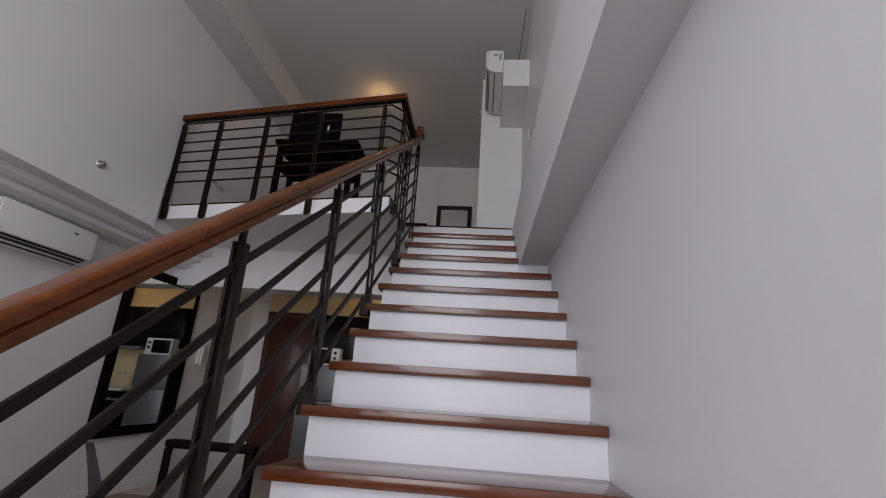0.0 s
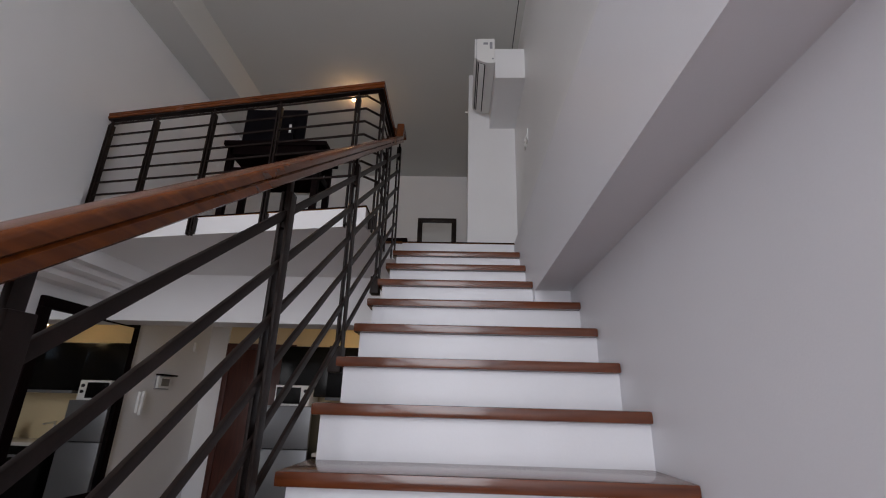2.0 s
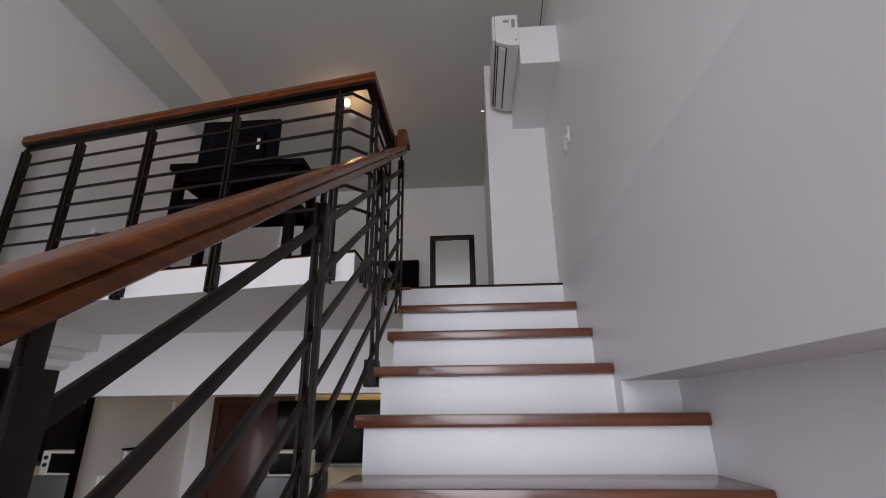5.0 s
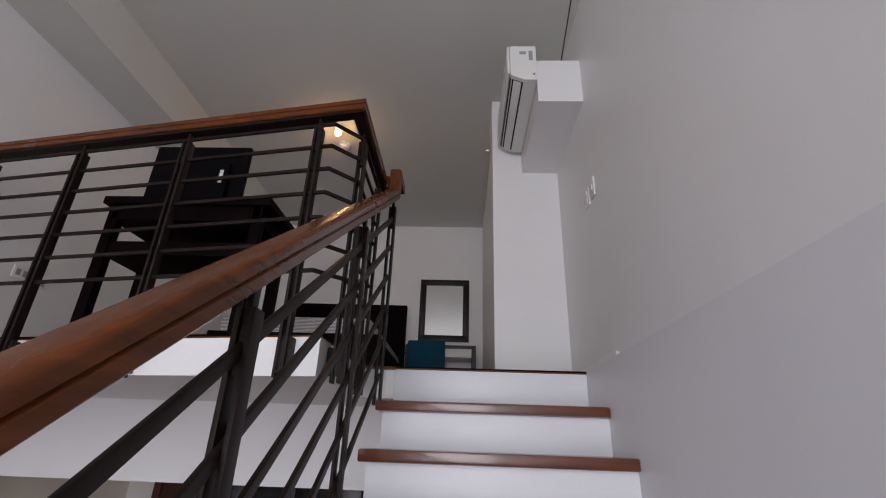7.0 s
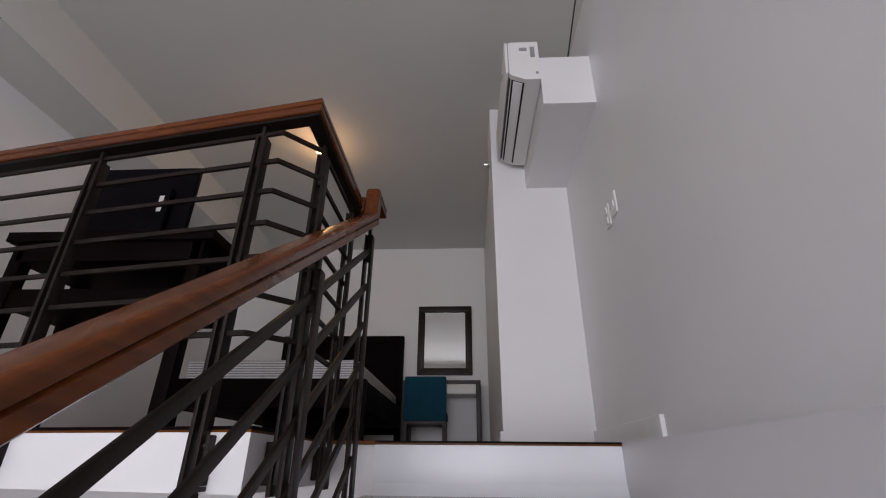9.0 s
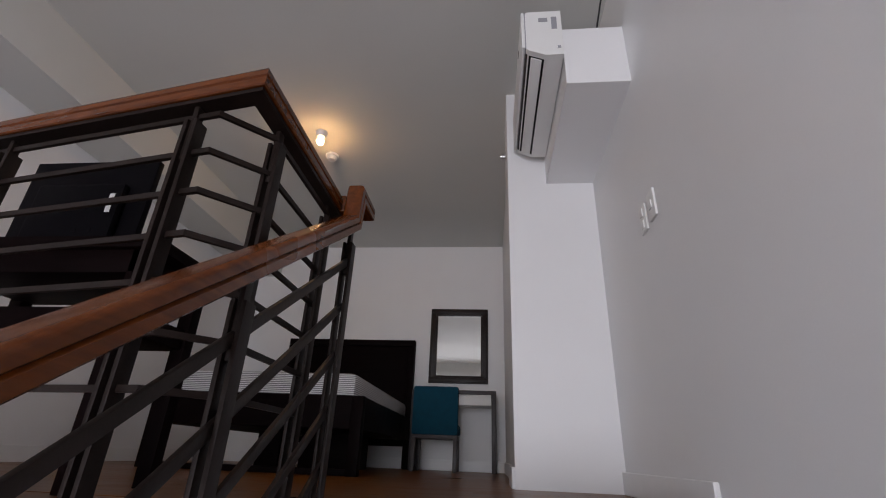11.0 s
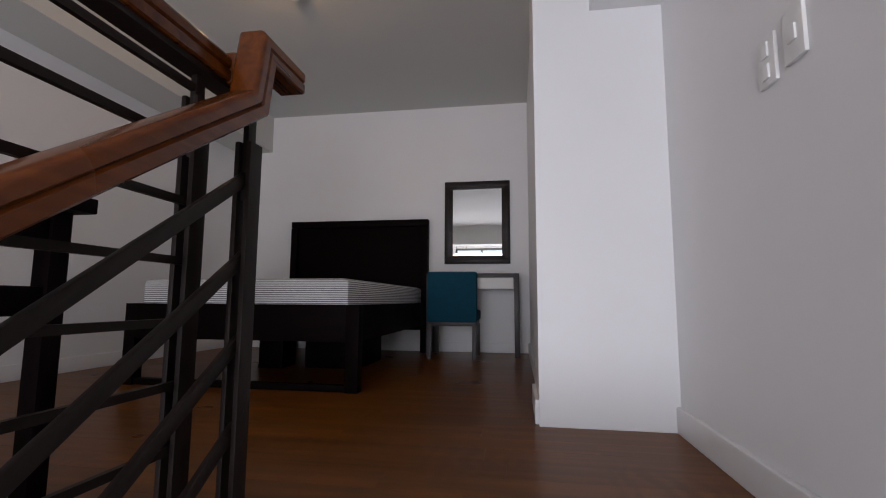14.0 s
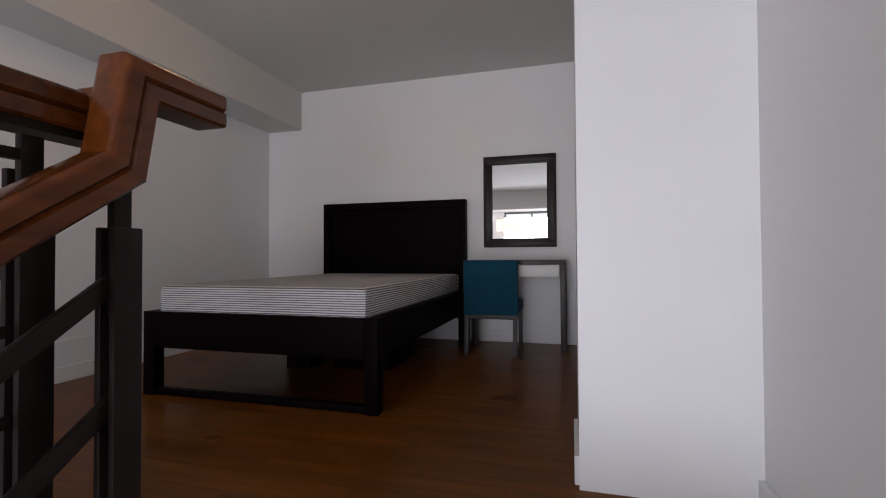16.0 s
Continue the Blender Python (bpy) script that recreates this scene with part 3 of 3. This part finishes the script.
# boxed-in duct with the loft air conditioner
solid("duct_box", box(-0.132, XU + 0.02, 0.11, COL + 0.01, 4.388, 4.728, 0.003), PAINT, "white painted box below the ceiling beside the column", "box", "structure", False)
def air_conditioner(name, m, label, flap=0.062):
    ob = tagged(new(name), label, "air conditioner", "wall air conditioners")
    ob.matrix_basis = m
    w, h, d = 0.80, 0.285, 0.20
    sec = [(0.0, 0.0), (0.095, 0.0), (0.185, 0.033), (0.198, 0.045), (0.204, 0.07), (0.204, 0.25), (0.200, 0.272), (0.188, h), (0.0, h)]
    def add(n, bm, mat, label="", under=None):
        p = new(n, mesh_of(n, bm, mat, True))
        p.parent = under or ob
        if label:
            tagged(p, label)
        return p
    body = add("body", prism([(-y, z) for y, z in sec], "x", -w / 2, w / 2), PLASTIC)
    out = (0, -0.346, -0.938)
    add("outlet", strut((-w / 2 + 0.03, -0.142, 0.0165), (w / 2 - 0.03, -0.142, 0.0165), 0.086, 0.004, 0.0, None, out), BLACKP, "dark air outlet")
    add("front_slot", strut((-w / 2 + 0.03, -0.1985, 0.050), (w / 2 - 0.03, -0.1985, 0.050), 0.030, 0.004, 0.0, None, (0, -0.9, -0.45)), BLACKP, "dark slot below the front panel")
    add("louvre", strut((-w / 2 + 0.034, -0.143, 0.013), (w / 2 - 0.034, -0.143, 0.013), flap, 0.008, 0.003, None, out), PLASTIC)
    add("panel_gap", box(-w / 2 - 0.001, w / 2 + 0.001, -0.203, -0.198, 0.048, 0.283), GREYL, "thin shadow gap beside the front panel")
    add("front_panel", box(-w / 2 - 0.002, w / 2 + 0.002, -0.222, -0.203, 0.05, 0.284, 0.008), PLASTIC)
    add("badge", box(0.18, 0.22, -0.224, -0.2215, 0.215, 0.228, 0.001), BLACKP, "small dark badge")
    add("label_sticker", box(w / 2, w / 2 + 0.0015, -0.125, -0.075, 0.215, 0.240), GREYL, "grey printed sticker")
    add("label_sticker", box(w / 2, w / 2 + 0.0015, -0.055, -0.025, 0.165, 0.245), GREYL, "grey printed sticker")
    add("screw_cover", box(w / 2, w / 2 + 0.002, -0.03, -0.012, 0.04, 0.055, 0.0008), GREYL)
    return ob

air_conditioner("air_conditioner", pose(-0.136, 0.484, 4.54, 0, 0, -90) @ Matrix.Diagonal((1, 0.86, 1, 1)), "white wall air conditioner mounted beside the duct box")
air_conditioner("air_conditioner", pose(XLOW + 0.002, -1.12, 1.95, 0, 0, 90), "white wall air conditioner with an open outlet in the living room", 0.016)
# switches
def plate(name, y, z, n, label):
    ob = thing(name, XU - 0.002, y, z, label, "switch", "wall switches")
    face = part("plate", box(XU - 0.010, XU - 0.0005, y - 0.036, y + 0.036, z - 0.058, z + 0.058, 0.003), PLASTIC, ob)
    for i in range(n):
        zz = z + (0.026 if n == 2 and i == 0 else -0.026 if n == 2 else 0)
        part("rocker", box(XU - 0.015, XU - 0.0095, y - 0.014, y + 0.014, zz - 0.018, zz + 0.018, 0.002), PLASTIC, face)
    return ob

plate("wall_switch", 0.105, 3.750, 1, "white single rocker switch on the stair wall")
plate("wall_switch", 0.212, 3.743, 2, "white double rocker switch on the stair wall")

# side table with a screen by the railing
table = thing("side_table", -1.95, -0.09, F, "dark wenge console table standing behind the loft railing", "table")
TX0, TX1, TY0, TY1, TZ = -2.37, -1.53, -0.29, 0.11, F + 0.74
part("table_top", box(TX0, TX1, TY0, TY1, TZ - 0.04, TZ, 0.004), WENGE, table)
part("apron", box(TX0 + 0.05, TX1 - 0.05, TY0 + 0.02, TY1 - 0.02, TZ - 0.12, TZ - 0.04, 0.004), WENGE, table)
part("shelf", box(TX0 + 0.05, TX1 - 0.05, TY0 + 0.03, TY1 - 0.05, TZ - 0.30, TZ - 0.23, 0.004), WENGE, table)
for x in (TX0 + 0.03, TX1 - 0.09):
    for y in (TY0 + 0.02, TY1 - 0.08):
        part("leg", box(x, x + 0.05, y, y + 0.05, F, TZ - 0.04, 0.004), WENGEV, table)
tv = thing("television", -2.06, -0.08, TZ, "black flat television seen from behind on the console table", "television")
part("stand", box(-2.21, -1.91, -0.17, 0.01, TZ, TZ + 0.016, 0.004), BLACKP, tv)
part("neck", box(-2.10, -2.02, -0.10, -0.06, TZ + 0.016, TZ + 0.10, 0.004), BLACKP, tv)
part("screen", box(-2.34, -1.80, -0.09, -0.06, TZ + 0.045, TZ + 0.435, 0.006), SCREENB, tv)
cover = part("back_cover", box(-2.25, -1.88, -0.125, -0.091, TZ + 0.07, TZ + 0.31, 0.015), SCREENB, tv)
part("sticker", box(-1.925, -1.905, -0.1275, -0.1255, TZ + 0.18, TZ + 0.26), PLASTIC, cover, "small white sticker")
for dx in (0.0, 0.06):
    part("socket", box(-2.03 + dx, -2.012 + dx, -0.127, -0.1255, TZ + 0.10, TZ + 0.115), SCREENB, cover)

# ---- downstairs ----
lm = thing("living_room_mirror", XLOW, -0.03, 0.3, "large dark-framed mirror on the living-room wall", "mirror")
MY0, MY1, MZ0, MZ1 = -0.028, 1.138, 0.54, 2.187
for a, b, c, d in ((MY0, MY1, MZ1 - 0.09, MZ1), (MY0, MY1, MZ0, MZ0 + 0.09), (MY0, MY0 + 0.09, MZ0 + 0.09, MZ1 - 0.09), (MY1 - 0.09, MY1, MZ0 + 0.09, MZ1 - 0.09)):
    part("frame", box(XLOW + 0.002, XLOW + 0.05, a, b, c, d, 0.006), WENGEV, lm)
MW, MH = MY1 - MY0 - 0.18, MZ1 - MZ0 - 0.18
part("mirror_glass", box(-0.003, 0.003, -MW / 2, MW / 2, -MH / 2, MH / 2, 0, None, pose(XLOW + 0.027, (MY0 + MY1) / 2, (MZ0 + MZ1) / 2, 0, 0, -2.4)), MIRRORM, lm, "", False)
door = tagged(new("door_1"), "closed red-brown wooden entrance door", "door", "", "structure")
door.matrix_basis = pose(-2.97, LOWN, 0)
leaf = part("door_leaf", box(-3.43, -2.65, LOWN - 0.03, LOWN - 0.001, 0.005, 2.08, 0.003), DOORW, door)
for a, b, c, d in ((-3.50, -3.43, 0, 2.15), (-2.65, -2.58, 0, 2.15), (-3.43, -2.65, 2.08, 2.15)):
    part("door_frame", box(a, b, LOWN - 0.05, LOWN - 0.001, c, d, 0.004), DOORW, door)
part("door_handle", box(-2.83, -2.70, LOWN - 0.085, LOWN - 0.065, 0.99, 1.01, 0.005), CHROME, leaf, "chrome lever handle")
part("handle_rose", box(-2.74, -2.70, LOWN - 0.07, LOWN - 0.03, 0.98, 1.02, 0.005), CHROME, leaf)

fridge = thing("refrigerator", -2.24, 1.7, 0, "silver two-door refrigerator against the kitchen wall", "refrigerator")
FX0, FX1, FY0 = -2.44, -1.90, 1.68
part("cabinet", box(FX0, FX1, FY0 + 0.05, 2.17, 0.02, 1.39, 0.008), BLACKP, fridge, "black sides")
part("lower_door", box(FX0, FX1, FY0, FY0 + 0.049, 0.05, 0.92, 0.01), SILVER, fridge)
part("upper_door", box(FX0, FX1, FY0, FY0 + 0.049, 0.93, 1.39, 0.01), SILVER, fridge)
mw = thing("microwave", -2.2, 1.6, 1.31, "white microwave oven with a dark door on the refrigerator", "microwave")
case = part("case", box(-2.37, -1.95, 1.72, 2.08, 1.302, 1.535, 0.008), PLASTIC, mw)
part("oven_door", box(-2.35, -2.06, 1.71, 1.721, 1.325, 1.51, 0.004), BLACKG, mw, "dark glass door")
for z in (1.40, 1.47):
    part("knob", tube(0, 0, -0.008, 0.008, 0.02, None, None, 16, pose(-2.005, 1.712, z, 90)), BLACKP, case)
base = thing("kitchen_base_cabinet", -1.0, 1.7, 0, "black gloss kitchen base cabinets", "cabinet")
part("body", box(-1.82, -0.02, 1.65, 2.19, 0.08, 0.86, 0.003), BLACKG, base)
for k in range(3):
    part("cabinet_door", box(-1.81 + k * 0.597, -1.22 + k * 0.597, 1.63, 1.649, 0.1, 0.85, 0.003), BLACKG, base)
part("drawer_strip", box(-1.81, -0.03, 1.622, 1.6295, 0.735, 0.765, 0.002), SILVER, base, "brushed metal strip")
worktop = solid("worktop", box(-1.825, -0.02, 1.62, 2.19, 0.862, 0.90, 0.004), STONE, "pale stone kitchen worktop", "worktop")
upper = thing("kitchen_wall_cabinet", -1.2, 1.85, 1.45, "black gloss kitchen wall cabinets", "cabinet")
part("body", box(-2.40, -0.02, 1.88, 2.19, 1.50, 2.1, 0.003), BLACKG, upper)
for k in range(4):
    part("cabinet_door", box(-2.39 + k * 0.594, -1.80 + k * 0.594, 1.86, 1.879, 1.505, 2.095, 0.003), BLACKG, upper)
part("under_shelf", box(-1.79, -0.03, 1.80, 2.18, 1.465, 1.499, 0.003), SILVER, upper, "grey metal shelf under the cabinets")
tap = thing("kitchen_tap", -1.4, 2.08, 0.9, "chrome kitchen tap on the worktop", "tap")
part("stem", tube(-1.4, 2.08, 0.90, 1.12, 0.012), CHROME, tap)
part("spout", strut((-1.4, 2.08, 1.11), (-1.4, 1.92, 1.09), 0.02, 0.02, 0.004), CHROME, tap)
kettle = thing("kettle", -0.9, 1.92, 0.9, "dark electric kettle on the worktop", "kettle")
part("jug", tube(-0.9, 1.92, 0.902, 1.10, 0.075, None, 0.055), BLACKP, kettle)
part("handle", box(-0.82, -0.80, 1.91, 1.93, 0.95, 1.09, 0.004), BLACKP, kettle)

for ob in (fridge, mw, base, worktop, upper, tap, kettle):
    ob.matrix_basis = pose(-0.24, LOWN - 2.20, 0.09 if ob is mw else 0) @ ob.matrix_basis

# wall things of the living room
phone = thing("intercom_phone", XLOW, 1.441, 1.28, "white wall intercom handset on the living-room wall", "intercom")
part("base", box(XLOW + 0.001, XLOW + 0.03, 1.40, 1.48, 1.285, 1.495, 0.008), PLASTIC, phone)
part("handset", box(XLOW + 0.032, XLOW + 0.06, 1.415, 1.46, 1.265, 1.505, 0.012), PLASTIC, phone)
panel = thing("breaker_box", XLOW, 1.766, 1.57, "small white box with a dark ledge on the wall", "box")
part("case", box(XLOW + 0.001, XLOW + 0.035, 1.646, 1.886, 1.54, 1.67, 0.004), PLASTIC, panel)
part("window", box(XLOW + 0.036, XLOW + 0.039, 1.70, 1.84, 1.565, 1.645, 0.001), material("smoked_cover", (0.16, 0.15, 0.13), 0.3), panel, "smoked plastic cover")
part("case_rim", box(XLOW + 0.001, XLOW + 0.012, 1.636, 1.896, 1.53, 1.674, 0.003), GREYL, panel)
part("ledge", box(XLOW + 0.001, XLOW + 0.08, 1.626, 1.916, 1.675, 1.69, 0.002), WENGE, panel, "dark wooden ledge")
bell = thing("door_chime", XLOW, 2.279, 2.0, "small cream door chime high on the wall", "chime")
part("cover", box(XLOW + 0.001, XLOW + 0.03, 2.245, 2.315, 1.995, 2.105, 0.006), PLASTIC, bell)
def sprinkler(x, y, z, side, label):
    ob = thing("sprinkler", x, y, z, label, "sprinkler", "sprinklers")
    m = pose(x, y, z, 0, 90 * side, 0)
    part("rose", tube(0, 0, 0.0, 0.012, 0.035, None, 0.03, 20, m), CHROME, ob)
    part("nozzle", tube(0, 0, 0.012, 0.030, 0.015, None, None, 12, m), CHROME, ob)
    part("deflector", tube(0, 0, 0.030, 0.036, 0.026, None, None, 16, m), CHROME, ob)
    part("frame_arm", tube(0, 0, 0.034, 0.044, 0.010, None, None, 10, m), CHROME, ob)
    return ob

sprinkler(XL + 0.05, -1.13, 2.69, 1, "chrome side sprinkler on the white beam")
sprinkler(-0.362, 1.25, 4.81, -1, "chrome side sprinkler on the bedroom wall")


def outlet(y, z):
    ob = thing("wall_outlet", XL, y, z, "white double wall outlet in the loft", "outlet", "wall outlets")
    part("plate", box(XL - 0.009, XL + 0.001, y - 0.058, y + 0.058, z - 0.036, z + 0.036, 0.003), PLASTIC, ob)
    for d in (-0.025, 0.025):
        part("socket_face", box(XL + 0.0005, XL + 0.003, y + d - 0.016, y + d + 0.016, z - 0.02, z + 0.02, 0.001), GREYL, ob)

outlet(0.40, F + 0.563)
outlet(0.535, F + 0.547)
cord = solid("ceiling_cable", strut((0.035, 0.13, 4.728), (0.08, -0.22, CEIL - 0.002), 0.007, 0.007, 0.0), CABLE, "thin dark cable from the duct box to the ceiling", "cable")
# chairs at the foot of the stair
dc = thing("dining_chair", -1.45, -2.45, 0, "dark wooden dining chair with a pale back and seat", "chair")
part("backrest", box(-1.64, -1.28, -2.42, -2.385, 0.60, 0.84, 0.01), material("pale_chair_leather", (0.13, 0.115, 0.10), 0.5, vary=0.1, scale=20, bump=0.15), dc)
part("top_rail", box(-1.67, -1.25, -2.43, -2.375, 0.84, 0.875, 0.012), WENGE, dc)
part("seat", box(-1.67, -1.25, -2.80, -2.37, 0.42, 0.47, 0.015), BLACKP, dc)
for x in (-1.665, -1.29):
    part("leg", box(x, x + 0.035, -2.43, -2.38, 0, 0.84, 0.004), WENGEV, dc)
    part("leg", box(x, x + 0.035, -2.795, -2.76, 0, 0.42, 0.004), WENGEV, dc)
gc = thing("upholstered_chair", -1.75, -2.95, 0, "grey upholstered dining chair on dark legs", "chair")
curve = bmesh.new()
for a in range(9):
    q = a / 8
    half, thick = 0.19 * (1 - 0.45 * max(0.0, q - 0.5) ** 2 * 4), 0.034 * (1 - 0.6 * q)
    x, z = -1.72 - 0.11 * q ** 1.6, 0.42 + 0.46 * q
    for sy, sx in ((-1, -1), (1, -1), (1, 1), (-1, 1)):
        curve.verts.new((x + sx * thick, -2.95 + sy * half, z))
curve.verts.ensure_lookup_table()
for a in range(8):
    for c in range(4):
        curve.faces.new([curve.verts[4 * a + c], curve.verts[4 * a + (c + 1) % 4], curve.verts[4 * a + 4 + (c + 1) % 4], curve.verts[4 * a + 4 + c]])
curve.faces.new(curve.verts[0:4])
curve.faces.new(curve.verts[32:36])
bmesh.ops.recalc_face_normals(curve, faces=curve.faces)
part("backrest", curve, GREYF, gc)
part("seat", box(-1.72, -1.33, -3.14, -2.76, 0.38, 0.46, 0.02), GREYF, gc)
for x in (-1.71, -1.37):
    for y in (-3.12, -2.81):
        part("leg", box(x, x + 0.035, y, y + 0.035, 0, 0.38, 0.004), WENGEV, gc)
dc.matrix_basis = dc.matrix_basis @ pose(0.01, 0.38, 0)
gc.matrix_basis = gc.matrix_basis @ pose(0.10, 0.59, 0, 0, 0, 42)
# pendant by the window
pend = thing("pendant_lamp", -2.0, -5.1, 4.16, "rectangular white fabric pendant lamp with lit bulbs", "lamp")
PX, PY, PZ = -2.0, -5.1, 4.16
part("shade", box(PX - 0.35, PX + 0.35, PY - 0.12, PY + 0.12, PZ, PZ + 0.3, 0.01), SHADEM, pend, "softly lit white shade")
for d in (-0.15, 0.15):
    part("wire", tube(PX + d, PY, PZ + 0.3, CEIL, 0.003, None, None, 8), CABLE, pend)

# dark trim strips along the loft floor's free edges
wall("trim_floor_edge", box(SX0, -0.001, EDGE - 0.003, EDGE + 0.02, F - 0.006, F + 0.001, 0.0005), WENGE, "thin dark strip along the floor edge", "trim")
wall("trim_floor_edge_front", prism([(XL, FASC + SKEW - 0.003), (SE + 0.003, FASC - 0.003), (SE + 0.003, EDGE), (SE - 0.02, EDGE), (SE - 0.02, FASC + 0.02), (XL, FASC + SKEW + 0.02)], "z", F - 0.007, F + 0.001), WENGE, "thin dark strip along the loft edge", "trim")
# planks of the two floors
def planks(parent, x0, x1, y0, y1, z, along, wide, long, mat, skip):
    random.seed(4)
    pieces = {}
    a0, a1, b0, b1 = (x0, x1, y0, y1) if along == "x" else (y0, y1, x0, x1)
    row, b = 0, b0
    while b < b1 - 0.01:
        w = min(wide, b1 - b)
        a = a0 - random.random() * long
        while a < a1:
            lo, hi = max(a, a0), min(a + long, a1)
            a += long
            if hi - lo < 0.03:
                continue
            cx, cy = ((lo + hi) / 2, b + w / 2) if along == "x" else (b + w / 2, (lo + hi) / 2)
            if skip(cx, cy):
                continue
            key = (round(hi - lo, 3), round(w, 3))
            if key not in pieces:
                l, s = hi - lo - 0.0005, w - 0.0005
                bm = box(-l / 2, l / 2, -s / 2, s / 2, -0.011, 0, 0.0) if along == "x" else box(-s / 2, s / 2, -l / 2, l / 2, -0.011, 0, 0.0)
                pieces[key] = mesh_of("plank", bm, mat)
            ob = new("plank", pieces[key])
            ob.parent = parent
            ob.matrix_basis = pose(cx, cy, z + random.uniform(-0.00015, 0.00015))
        b += wide

floor_up = tagged(new("floor_loft"), "glossy brown wooden plank floor of the loft", "floor", "", "structure")
part("edge_boards", prism([(XL, FASC + SKEW + 0.001), (SE, FASC + 0.001), (SE, FASC + 0.48), (XL, FASC + SKEW + 0.16)], "z", F - 0.0125, F - 0.0015), PLANK, floor_up, "", False)
planks(floor_up, XL, SE, FASC, EDGE, F, "x", 0.121, 0.9, PLANK, lambda x, y: y < FASC + SKEW + 0.06)
planks(floor_up, XL, XU, EDGE, COL, F, "x", 0.124, 0.9, PLANK, lambda x, y: False)
planks(floor_up, XL, -0.34, COL, NORTH, F, "x", 0.1205, 0.9, PLANK, lambda x, y: False)
floor_low = tagged(new("floor_living"), "reddish brown wooden plank floor of the living room", "floor", "", "structure")
planks(floor_low, XLOW, XE, SOUTH, 0.6, 0, "y", 0.15, 1.2, GROUNDW, lambda x, y: False)
wall("floor_kitchen", box(XLOW, 0.0, 0.6, LOWN, -0.012, 0.0), TILE, "pale tiled kitchen floor", "floor")
